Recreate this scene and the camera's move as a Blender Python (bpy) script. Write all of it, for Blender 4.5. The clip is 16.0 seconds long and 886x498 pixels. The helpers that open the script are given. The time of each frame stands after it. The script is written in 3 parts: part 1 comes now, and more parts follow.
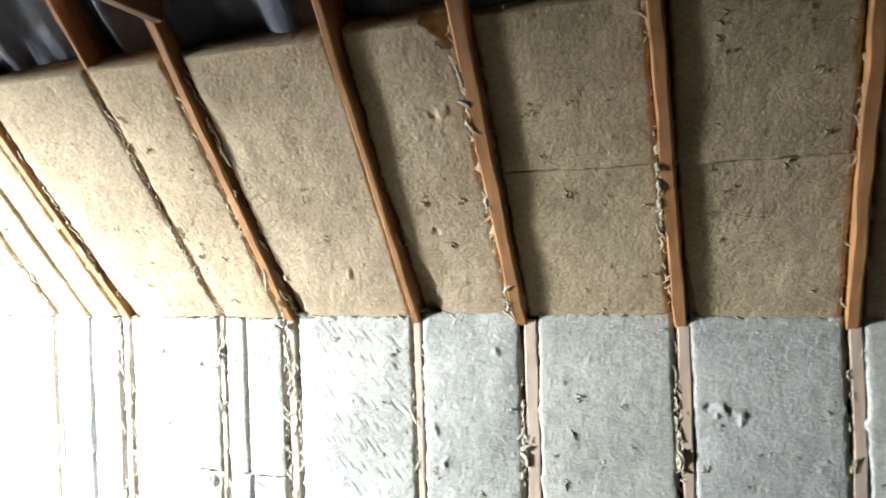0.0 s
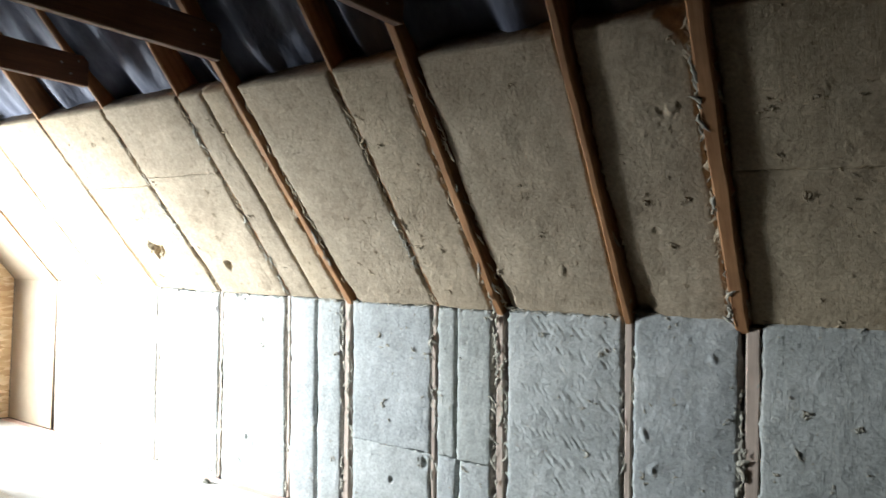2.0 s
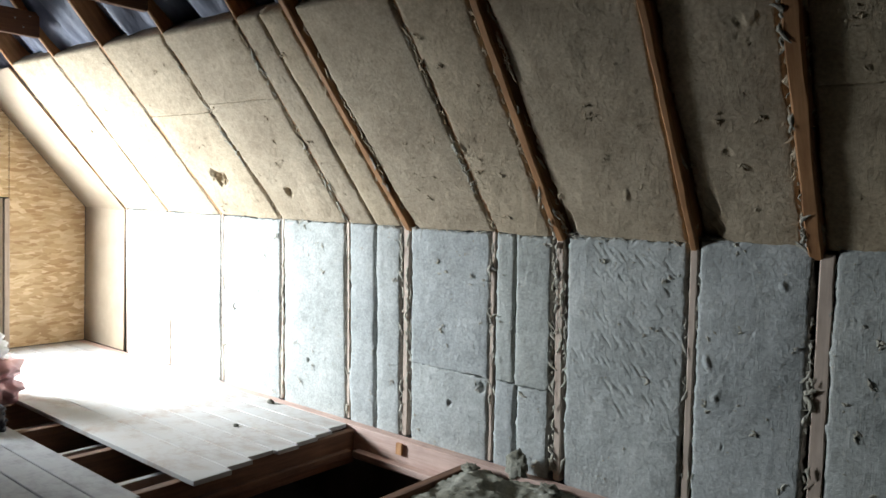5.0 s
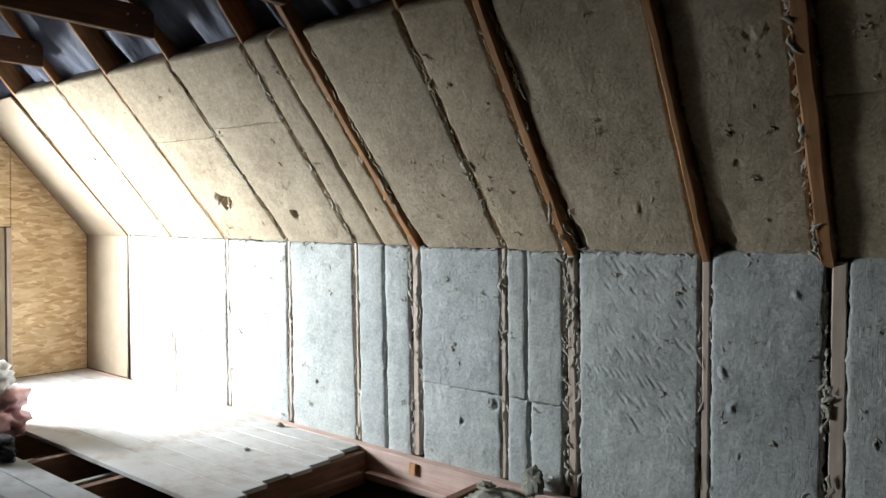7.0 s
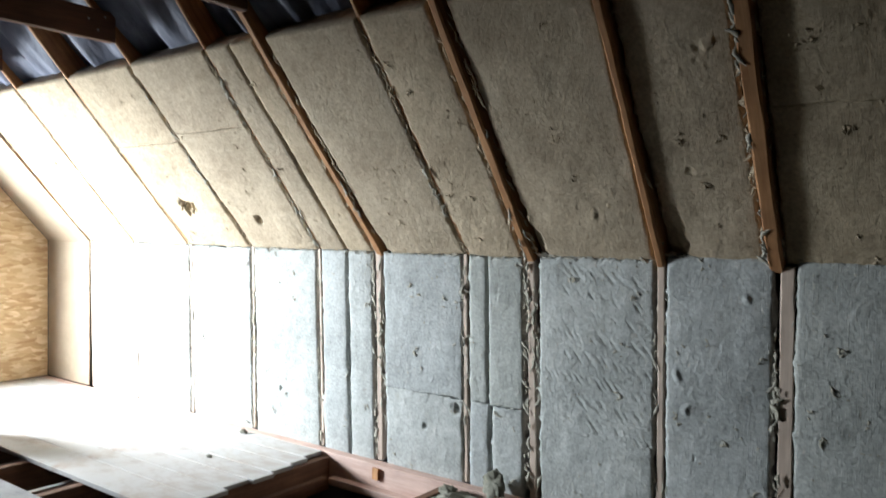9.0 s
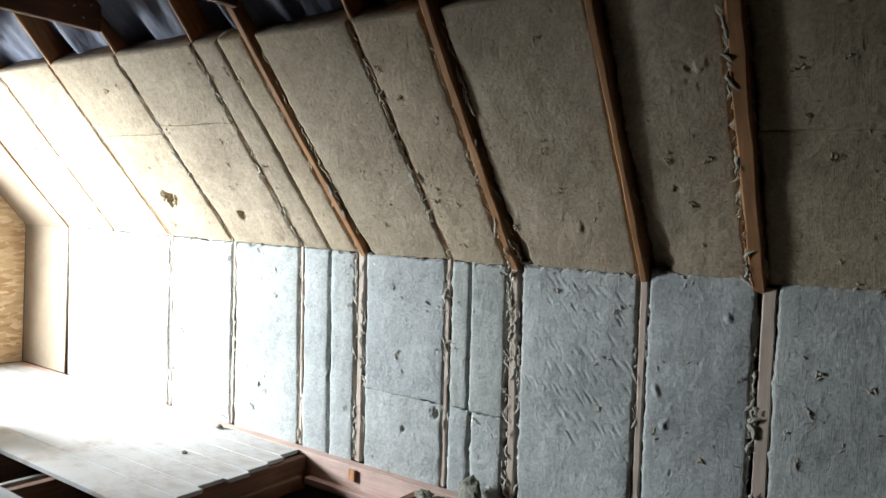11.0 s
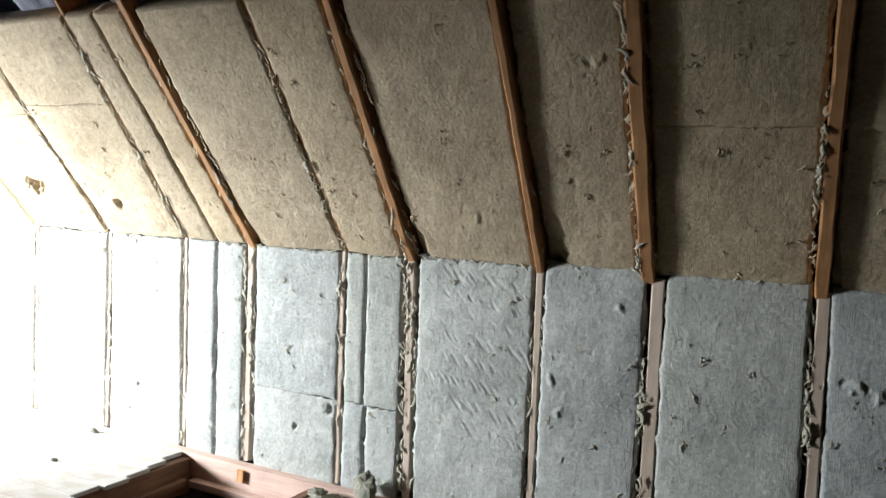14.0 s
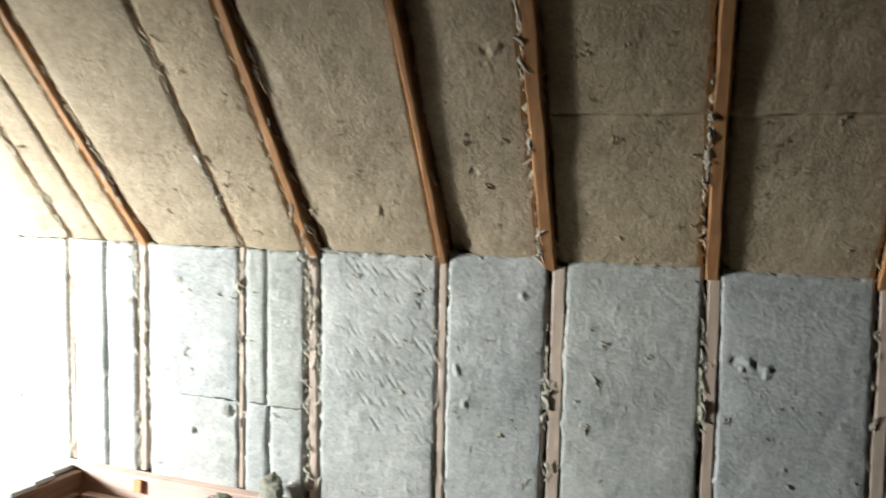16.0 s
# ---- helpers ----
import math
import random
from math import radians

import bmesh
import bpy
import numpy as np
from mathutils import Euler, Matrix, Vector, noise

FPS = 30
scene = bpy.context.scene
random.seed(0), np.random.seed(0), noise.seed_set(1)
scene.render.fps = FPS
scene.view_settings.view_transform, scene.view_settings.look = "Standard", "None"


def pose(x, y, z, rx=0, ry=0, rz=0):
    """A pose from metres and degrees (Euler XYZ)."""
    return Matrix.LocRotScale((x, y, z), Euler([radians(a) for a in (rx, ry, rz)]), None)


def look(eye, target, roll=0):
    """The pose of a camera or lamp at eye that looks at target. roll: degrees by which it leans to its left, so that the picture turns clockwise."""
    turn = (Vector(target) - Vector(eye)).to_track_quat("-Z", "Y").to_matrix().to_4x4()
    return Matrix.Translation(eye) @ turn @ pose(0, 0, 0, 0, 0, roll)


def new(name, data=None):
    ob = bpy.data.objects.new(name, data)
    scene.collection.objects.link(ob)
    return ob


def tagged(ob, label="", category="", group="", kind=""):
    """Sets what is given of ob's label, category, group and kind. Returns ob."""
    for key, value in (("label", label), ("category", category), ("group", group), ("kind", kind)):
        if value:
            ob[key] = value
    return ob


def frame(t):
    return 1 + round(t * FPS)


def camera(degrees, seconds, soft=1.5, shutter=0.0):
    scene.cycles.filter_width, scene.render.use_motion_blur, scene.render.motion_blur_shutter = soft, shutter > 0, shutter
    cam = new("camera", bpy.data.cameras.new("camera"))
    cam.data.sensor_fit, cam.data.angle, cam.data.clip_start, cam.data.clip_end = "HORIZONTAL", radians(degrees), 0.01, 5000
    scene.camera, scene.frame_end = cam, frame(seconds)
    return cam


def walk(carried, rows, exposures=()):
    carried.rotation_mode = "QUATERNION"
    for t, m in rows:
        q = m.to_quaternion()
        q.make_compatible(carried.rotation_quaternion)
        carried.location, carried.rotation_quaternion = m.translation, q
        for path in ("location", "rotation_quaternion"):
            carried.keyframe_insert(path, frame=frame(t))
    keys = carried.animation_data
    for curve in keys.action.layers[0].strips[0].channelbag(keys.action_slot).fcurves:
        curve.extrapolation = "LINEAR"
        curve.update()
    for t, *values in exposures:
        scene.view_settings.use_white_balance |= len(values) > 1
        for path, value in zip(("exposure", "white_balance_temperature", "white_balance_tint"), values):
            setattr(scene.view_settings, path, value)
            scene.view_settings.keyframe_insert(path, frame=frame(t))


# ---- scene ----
cam = camera(61.0, 16.0, 1.5, 0.5)
# seconds, eye x y z, yaw to the left, pitch up, roll
ROWS = [
    (0, -0.025, -0.011, 1.434, 20.43, 1.28, -0.93),
    (0.5, -0.065, -0.043, 1.434, 23.85, 1.55, -0.37),
    (1, -0.087, -0.048, 1.414, 28.63, 1.08, 0.87),
    (1.5, -0.091, -0.059, 1.404, 32.80, 1.48, 1.22),
    (2, -0.106, -0.088, 1.405, 34.78, 1.34, 1.90),
    (2.5, -0.105, -0.083, 1.381, 37.39, 2.43, 2.49),
    (3, -0.110, -0.107, 1.399, 36.54, 3.09, 2.54),
    (3.5, -0.119, -0.105, 1.390, 37.43, -1.03, 1.64),
    (4, -0.120, -0.065, 1.366, 38.13, -3.33, 1.12),
    (4.5, -0.132, -0.071, 1.367, 38.17, -2.55, 2.13),
    (5, -0.139, -0.065, 1.350, 38.88, -3.65, 2.12),
    (5.2, -0.130, -0.033, 1.360, 40.22, -2.98, 1.55),
    (7.3, -0.203, -0.137, 1.335, 38.14, -1.76, 0.75),
    (7.5, -0.191, -0.134, 1.337, 38.30, -1.10, 0.79),
    (8, -0.162, -0.120, 1.310, 38.62, 0.00, 0.37),
    (8.5, -0.147, -0.140, 1.344, 36.77, 1.59, 1.06),
    (9, -0.137, -0.130, 1.333, 36.23, -1.55, 0.87),
    (9.2, -0.140, -0.128, 1.316, 35.38, -2.15, 0.94),
    (11.3, -0.170, -0.122, 1.422, 34.66, -2.24, 3.23),
    (11.5, -0.179, -0.135, 1.421, 34.04, -1.53, 3.33),
    (12, -0.184, -0.132, 1.425, 32.28, -1.04, 3.44),
    (12.5, -0.196, -0.120, 1.422, 30.55, -1.40, 3.12),
    (13, -0.197, -0.106, 1.421, 27.94, -1.90, 2.89),
    (13.5, -0.215, -0.102, 1.440, 27.57, -2.79, 2.59),
    (14, -0.239, -0.103, 1.402, 26.03, -2.40, 3.38),
    (14.5, -0.192, -0.114, 1.426, 26.60, -0.88, 2.41),
    (15, -0.152, -0.137, 1.465, 27.22, -3.41, 3.80),
    (15.5, -0.148, -0.133, 1.404, 25.48, -0.80, 3.69),
    (16, -0.231, -0.053, 1.397, 19.06, -2.61, 2.13),
]


def eye_pose(x, y, z, yaw, pitch, roll):
    a, p = radians(yaw), radians(pitch)
    ahead = Vector((-math.sin(a) * math.cos(p), math.cos(a) * math.cos(p), math.sin(p)))
    return look((x, y, z), Vector((x, y, z)) + ahead, roll)


EXPOSURES = [(0.0, 3.85, 6950, 10), (0.5, 3.68, 6900, 10), (1.0, 3.12, 6700, 10), (1.6, 2.38, 6500, 10), (3.0, 1.95, 6350, 10), (4.0, 1.50, 6300, 10), (5.0, 1.38, 6400, 10), (7.5, 1.26, 6450, 10),
             (8.5, 1.58, 6400, 10), (9.0, 1.72, 6350, 10), (11.5, 1.66, 6400, 10), (12.5, 1.76, 6450, 10), (13.5, 2.15, 6600, 10), (14.5, 2.42, 6800, 10), (15.0, 2.38, 6650, 10), (15.5, 2.26, 6850, 10), (16.0, 2.84, 7050, 10)]
walk(cam, [(t, eye_pose(*r)) for t, *r in ROWS], EXPOSURES)

# ---------------------------------------------------------------- plan (metres)
WALL = 3.125          # face of the insulated knee wall
KNEE = 1.18           # height of the knee wall
TOPY, TOPZ = 2.23, 2.20   # upper edge of the insulation
GABLE = -6.79         # face of the end wall
EAST = 2.6            # closing wall behind the camera
STUDS = [-6.094, -5.449, -4.754, -4.083, -3.465, -2.99, -2.378, -1.985, -1.328, -0.802, -0.185, 0.425, 1.02, 1.63, 2.24]   # at the knee
STUD_FEET = [-6.06, -5.41, -4.715, -4.045, -3.41, -2.945, -2.345, -1.952, -1.31, -0.797, -0.165, 0.44, 1.03, 1.63, 2.24]    # at the floor
RAFT_LOW = [-6.12, -5.45, -4.76, -4.085, -3.455, -2.975, -2.368, -1.988, -1.331, -0.845, -0.195, 0.42, 1.02, 1.63, 2.24]    # rafters at the knee
RAFT_TOP = [-6.06, -5.40, -4.745, -4.068, -3.39, -2.975, -2.339, -1.931, -1.262, -0.795, -0.19, 0.395, 1.00, 1.62, 2.24]    # at the insulation's upper edge
SL = math.atan2(TOPZ - KNEE, WALL - TOPY)
UP = Vector((0, -math.cos(SL), math.sin(SL)))        # up along the slope
IN = Vector((0, -math.sin(SL), -math.cos(SL)))       # out of the slope into the room
SLOPE_LEN = math.hypot(TOPZ - KNEE, WALL - TOPY)
RIDGE_S = WALL / math.cos(SL)                        # slope length from knee to ridge

# ---------------------------------------------------------------- light
world = bpy.data.worlds.new("sky")
scene.world = world
world.use_nodes = True
wn = world.node_tree
sky = wn.nodes.new("ShaderNodeTexSky")
sky.sky_type = "NISHITA"
sky.sun_disc = False
sky.sun_elevation = radians(29)
sky.sun_rotation = radians(227)
wn.links.new(sky.outputs[0], wn.nodes["Background"].inputs[0])
wn.nodes["Background"].inputs[1].default_value = 0.05

WIN_Y0, WIN_Y1, WIN_Z0, WIN_Z1 = 0.25, 1.62, 0.65, 1.62     # window in the end wall
WIN_MID = Vector((GABLE, (WIN_Y0 + WIN_Y1) / 2, (WIN_Z0 + WIN_Z1) / 2))

sun = new("sun", bpy.data.lights.new("sun", "SUN"))
sun.data.energy, sun.data.angle, sun.data.color = 5.0, radians(1.0), (1.0, 0.95, 0.87)
BEAM = Vector((0.95, 1.0, -0.95)).normalized()         # the way the daylight falls in
sun.matrix_world = look(WIN_MID, WIN_MID + BEAM)

# the bright sky about the sun, seen slantwise through the window
day = new("window_daylight", bpy.data.lights.new("window_daylight", "AREA"))
day.data.shape, day.data.size, day.data.size_y = "RECTANGLE", 0.9, 0.7
day.data.energy, day.data.color, day.data.spread = 158.0, (0.87, 0.945, 1.0), radians(106)
eye_out = WIN_MID + Vector((-0.45, 0.08, 0.08))
day.matrix_world = look(eye_out, eye_out + Vector((0.8, 1.25, -0.30)))


# ---------------------------------------------------------------- materials
def material(name):
    m = bpy.data.materials.new(name)
    m.use_nodes = True
    return m, m.node_tree, m.node_tree.nodes["Principled BSDF"]


def node(nt, kind, **sockets):
    n = nt.nodes.new(kind)
    for k, v in sockets.items():
        n.inputs[k.replace("_", " ")].default_value = v
    return n


def ramp(nt, source, stops):
    r = nt.nodes.new("ShaderNodeValToRGB")
    e = r.color_ramp.elements
    while len(e) < len(stops):
        e.new(0.5)
    for s, (p, c) in zip(e, stops):
        s.position, s.color = p, (*c, 1)
    nt.links.new(source, r.inputs[0])
    return r


def mix(nt, kind, fac, a, b):
    n = nt.nodes.new("ShaderNodeMixRGB")
    n.blend_type = kind
    for k, v in enumerate((fac, a, b)):
        if hasattr(v, "links"):
            nt.links.new(v, n.inputs[k])
        elif isinstance(v, tuple):
            n.inputs[k].default_value = (*v, 1)
        else:
            n.inputs[k].default_value = v
    return n.outputs[0]


def coords(nt, scale=(1, 1, 1)):
    tc = nt.nodes.new("ShaderNodeTexCoord")
    mp = nt.nodes.new("ShaderNodeMapping")
    mp.inputs["Scale"].default_value = scale
    nt.links.new(tc.outputs["Object"], mp.inputs["Vector"])
    return mp.outputs[0]


def noise_tex(nt, vec, scale, detail=4.0, rough=0.55):
    n = node(nt, "ShaderNodeTexNoise", Scale=scale, Detail=detail, Roughness=rough)
    nt.links.new(vec, n.inputs["Vector"])
    return n.outputs["Fac"]


def bump(nt, bsdf, height, strength, distance, before=None):
    b = node(nt, "ShaderNodeBump", Strength=strength, Distance=distance)
    nt.links.new(height, b.inputs["Height"])
    if before:
        nt.links.new(before.outputs[0], b.inputs["Normal"])
    nt.links.new(b.outputs[0], bsdf.inputs["Normal"])
    return b


def wool_material(name, dark, mid, light, ribs=0.0):
    """Mineral wool: matted fibres with yellowish and greyish patches."""
    m, nt, p = material(name)
    v = coords(nt)
    big = noise_tex(nt, v, 2.3, 5, 0.6)
    fine = noise_tex(nt, v, 70, 5, 0.7)
    mid_n = noise_tex(nt, v, 14, 4, 0.6)
    c = ramp(nt, big, [(0.28, dark), (0.52, mid), (0.75, light)]).outputs[0]
    c = mix(nt, "OVERLAY", 0.55, c, ramp(nt, fine, [(0.25, (0.2, 0.2, 0.2)), (0.75, (0.8, 0.8, 0.8))]).outputs[0])
    c = mix(nt, "MULTIPLY", 0.5, c, ramp(nt, mid_n, [(0.3, (0.66, 0.66, 0.64)), (0.55, (1, 1, 1))]).outputs[0])
    info = nt.nodes.new("ShaderNodeObjectInfo")
    c = mix(nt, "MULTIPLY", 0.5, c, ramp(nt, info.outputs["Random"], [(0.0, (0.82, 0.84, 0.86)), (0.5, (1, 1, 0.97)), (1.0, (0.9, 0.9, 0.82))]).outputs[0])
    nt.links.new(c, p.inputs["Base Color"])
    p.inputs["Roughness"].default_value = 0.95
    p.inputs["Specular IOR Level"].default_value = 0.1
    b = bump(nt, p, fine, 0.75, 0.006)
    b = bump(nt, p, mid_n, 0.18, 0.012, b)
    if ribs:                                         # narrow ribs pressed along the slab, worn away in patches
        wave = node(nt, "ShaderNodeTexWave", Scale=37.0, Distortion=2.6, Detail=2.0, Detail_Scale=1.5)
        wave.bands_direction = "X"
        nt.links.new(v, wave.inputs["Vector"])
        worn = ramp(nt, noise_tex(nt, v, 5.5, 3, 0.6), [(0.32, (0.12, 0.12, 0.12)), (0.58, (1, 1, 1))]).outputs[0]
        bump(nt, p, mix(nt, "MULTIPLY", 1.0, wave.outputs["Fac"], worn), 1.0, ribs, b)
    return m


def wood_material(name, dark, light, along="Z", rough=0.75, stain=0.5, dust=None):
    m, nt, p = material(name)
    k = {"X": (0.6, 9, 9), "Y": (9, 0.6, 9), "Z": (9, 9, 0.6)}[along]
    v = coords(nt, k)
    grain = noise_tex(nt, v, 5, 6, 0.65)
    flat = coords(nt)
    blot = noise_tex(nt, flat, 5, 4, 0.6)
    c = ramp(nt, grain, [(0.3, dark), (0.7, light)]).outputs[0]
    c = mix(nt, "MULTIPLY", stain, c, ramp(nt, blot, [(0.35, (0.45, 0.42, 0.4)), (0.6, (1, 1, 1))]).outputs[0])
    info = nt.nodes.new("ShaderNodeObjectInfo")
    c = mix(nt, "MULTIPLY", 0.6, c, ramp(nt, info.outputs["Random"], [(0.0, (0.75, 0.72, 0.7)), (1.0, (1, 1, 1))]).outputs[0])
    if dust:
        d = noise_tex(nt, flat, 3.2, 6, 0.7)
        c = mix(nt, "MIX", ramp(nt, d, [(0.28, (0, 0, 0)), (0.52, (1, 1, 1))]).outputs[0], c, dust)
    nt.links.new(c, p.inputs["Base Color"])
    p.inputs["Roughness"].default_value = rough
    b = bump(nt, p, grain, 0.3, 0.004)
    bump(nt, p, noise_tex(nt, flat, 60, 3), 0.2, 0.002, b)
    return m


def osb_material():
    m, nt, p = material("osb_flakes")
    v = coords(nt)
    warp = nt.nodes.new("ShaderNodeTexNoise")
    warp.inputs["Scale"].default_value = 6.0
    nt.links.new(v, warp.inputs["Vector"])
    mixv = mix(nt, "ADD", 0.05, v, warp.outputs["Color"])

    def flakes(turn, scale):
        mp = nt.nodes.new("ShaderNodeMapping")
        mp.inputs["Scale"].default_value = (1, *scale)
        mp.inputs["Rotation"].default_value = (radians(turn), 0, 0)
        nt.links.new(mixv, mp.inputs["Vector"])
        vo = node(nt, "ShaderNodeTexVoronoi", Scale=1.0)
        nt.links.new(mp.outputs[0], vo.inputs["Vector"])
        sep = nt.nodes.new("ShaderNodeSeparateColor")
        nt.links.new(vo.outputs["Color"], sep.inputs[0])
        return sep

    sep, cross = flakes(8, (11, 40)), flakes(-62, (13, 44))
    stops = [(0.0, (0.50, 0.31, 0.15)), (0.35, (0.62, 0.43, 0.23)), (0.7, (0.70, 0.52, 0.30)), (1.0, (0.82, 0.65, 0.42))]
    over = ramp(nt, cross.outputs[1], [(0.60, (0, 0, 0)), (0.62, (1, 1, 1))]).outputs[0]
    c = mix(nt, "MIX", over, ramp(nt, sep.outputs[0], stops).outputs[0], ramp(nt, cross.outputs[0], stops).outputs[0])
    c = mix(nt, "MULTIPLY", 0.5, c, ramp(nt, noise_tex(nt, v, 3.0, 4), [(0.3, (0.66, 0.62, 0.58)), (0.6, (1, 1, 1))]).outputs[0])
    nt.links.new(c, p.inputs["Base Color"])
    p.inputs["Roughness"].default_value = 0.6
    bump(nt, p, sep.outputs[1], 0.3, 0.003)
    return m


def film_material():
    """Grey-blue vapour film: thin glossy plastic with creases."""
    m, nt, p = material("roof_film")
    v = coords(nt, (1, 0.5, 0.5))
    n1 = noise_tex(nt, v, 7, 5, 0.6)
    c = ramp(nt, n1, [(0.3, (0.055, 0.065, 0.10)), (0.55, (0.11, 0.12, 0.165)), (0.8, (0.21, 0.215, 0.265))]).outputs[0]
    nt.links.new(c, p.inputs["Base Color"])
    p.inputs["Roughness"].default_value = 0.6
    p.inputs["Specular IOR Level"].default_value = 0.3
    b = bump(nt, p, n1, 0.35, 0.02)
    bump(nt, p, noise_tex(nt, v, 28, 3, 0.5), 0.4, 0.008, b)
    return m


def plain_material(name, a, b, scale=8.0, rough=0.8, rel=0.3):
    m, nt, p = material(name)
    v = coords(nt)
    n1 = noise_tex(nt, v, scale, 5, 0.6)
    nt.links.new(ramp(nt, n1, [(0.3, a), (0.7, b)]).outputs[0], p.inputs["Base Color"])
    p.inputs["Roughness"].default_value = rough
    bump(nt, p, noise_tex(nt, v, scale * 7, 4), rel, 0.004)
    return m


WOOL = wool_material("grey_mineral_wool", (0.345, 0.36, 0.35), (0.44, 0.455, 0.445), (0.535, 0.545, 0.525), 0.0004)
# slope wool: its own yellow plus warm bounced light mixed into the colour
WARMWOOL = wool_material("tan_wool_warm_bounce", (0.365, 0.290, 0.205), (0.475, 0.388, 0.280), (0.56, 0.468, 0.35), 0.00022)
DARKWOOL = wool_material("dark_mineral_wool", (0.15, 0.145, 0.115), (0.25, 0.245, 0.205), (0.35, 0.345, 0.31))
FLUFF = wool_material("loose_wool", (0.35, 0.33, 0.28), (0.44, 0.415, 0.355), (0.52, 0.49, 0.42))
RAFTER = wood_material("rafter_pine", (0.33, 0.14, 0.05), (0.62, 0.33, 0.14), "Z")
STUD = wood_material("stud_pine", (0.46, 0.36, 0.29), (0.70, 0.58, 0.48), "Z", stain=0.35)
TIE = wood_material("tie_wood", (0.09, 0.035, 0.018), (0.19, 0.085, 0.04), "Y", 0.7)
JOIST = wood_material("joist_wood", (0.12, 0.055, 0.03), (0.26, 0.13, 0.07), "Y", 0.75)
BOARD = wood_material("dusty_floorboard", (0.30, 0.22, 0.17), (0.46, 0.36, 0.28), "X", 0.8, 0.4, (0.46, 0.45, 0.435))
# greyer floorboard copy: the lack of sun is put into its colour
SHADEDB = wood_material("shaded_grey_board", (0.14, 0.135, 0.135), (0.24, 0.235, 0.24), "X", 0.8, 0.4, (0.33, 0.335, 0.345))
PLATE = wood_material("plate_wood", (0.50, 0.34, 0.28), (0.68, 0.51, 0.44), "X", 0.75, 0.3)
OSB = osb_material()
FILM = film_material()
HARD = plain_material("hardboard", (0.29, 0.225, 0.155), (0.37, 0.29, 0.205), 5)
# for unseen closing surfaces, near-black to cut bounced light
UNSEENB = plain_material("unseen_dark_boards", (0.035, 0.028, 0.022), (0.08, 0.062, 0.048), 3)
DARKB = plain_material("dark_backing", (0.05, 0.04, 0.035), (0.11, 0.09, 0.07), 4)
PINK = plain_material("pink_plastic", (0.62, 0.25, 0.26), (0.80, 0.55, 0.55), 5, 0.35, 0.5)
WHITEP = plain_material("white_plastic", (0.70, 0.68, 0.68), (0.85, 0.84, 0.84), 5, 0.35, 0.5)
BLACK = plain_material("dark_cloth", (0.012, 0.013, 0.017), (0.04, 0.04, 0.05), 9, 0.8, 0.6)
STEEL = plain_material("dull_steel", (0.25, 0.24, 0.23), (0.38, 0.36, 0.34), 30, 0.45, 0.2)


# ---------------------------------------------------------------- builders
def mesh_ob(name, verts, faces, mat, parent=None, label="", smooth=False):
    me = bpy.data.meshes.new(name)
    me.from_pydata([tuple(v) for v in verts], [], faces)
    me.materials.append(mat)
    me.update()
    if smooth:
        me.polygons.foreach_set("use_smooth", [True] * len(me.polygons))
    ob = new(name, me)
    if parent:
        ob.parent = parent
    if label:
        ob["label"] = label
    return ob


def part(name, bm, mat, parent=None, label="", smooth=False):
    me = bpy.data.meshes.new(name)
    bm.to_mesh(me)
    bm.free()
    me.materials.append(mat)
    if smooth:
        me.polygons.foreach_set("use_smooth", [True] * len(me.polygons))
    ob = new(name, me)
    if parent:
        ob.parent = parent
    if label:
        ob["label"] = label
    return ob


def box_bm(size, bevel=0.003, bm=None, at=(0, 0, 0)):
    bm = bm or bmesh.new()
    made = bmesh.ops.create_cube(bm, size=1.0, matrix=Matrix.Translation(at) @ Matrix.Diagonal((*size, 1)))
    if bevel:
        edges = list({e for v in made["verts"] for e in v.link_edges})
        bmesh.ops.bevel(bm, geom=edges, offset=bevel, segments=1, affect="EDGES")
    return bm


def span(name, lo, hi, mat, parent=None, bevel=0.003, label=""):
    """An upright box between two corners, with its origin at its middle."""
    lo, hi = Vector(lo), Vector(hi)
    ob = part(name, box_bm(hi - lo, bevel), mat, parent, label)
    ob.location = (lo + hi) / 2
    return ob


def timber(name, length, width, depth, mat, seed, parent=None, label="", bevel=0.004):
    """A sawn beam along z from 0 to length, slightly bowed, with chipped arrises; front face at y=0, depth towards +y."""
    rng = random.Random(seed)
    n = max(6, int(length / 0.12))
    verts, faces = [], []
    ph = rng.uniform(0, 6)
    for i in range(n + 1):
        z = length * i / n
        dx = 0.005 * math.sin(z * 1.7 + ph) + rng.uniform(-0.0015, 0.0015)
        c = [bevel * rng.uniform(0.5, 1.8) for _ in range(4)]
        w, d = width / 2, depth
        ring = [(-w + c[0], 0), (w - c[1], 0), (w, c[1]), (w, d), (-w, d), (-w, c[0])]
        verts += [(x + dx, y, z) for x, y in ring]
    for i in range(n):
        for k in range(6):
            a, b = i * 6 + k, i * 6 + (k + 1) % 6
            faces.append((a, b, b + 6, a + 6))
    faces += [tuple(range(5, -1, -1)), tuple(n * 6 + k for k in range(6))]
    return mesh_ob(name, verts, faces, mat, parent, label)


def lay(ob, base, up, out):
    """Places a thing so that its z runs along up and its -y points along out."""
    up, y = Vector(up).normalized(), -Vector(out).normalized()
    x = y.cross(up)
    ob.matrix_basis = Matrix(((x.x, y.x, up.x, base[0]), (x.y, y.y, up.y, base[1]), (x.z, y.z, up.z, base[2]), (0, 0, 0, 1)))
    return ob


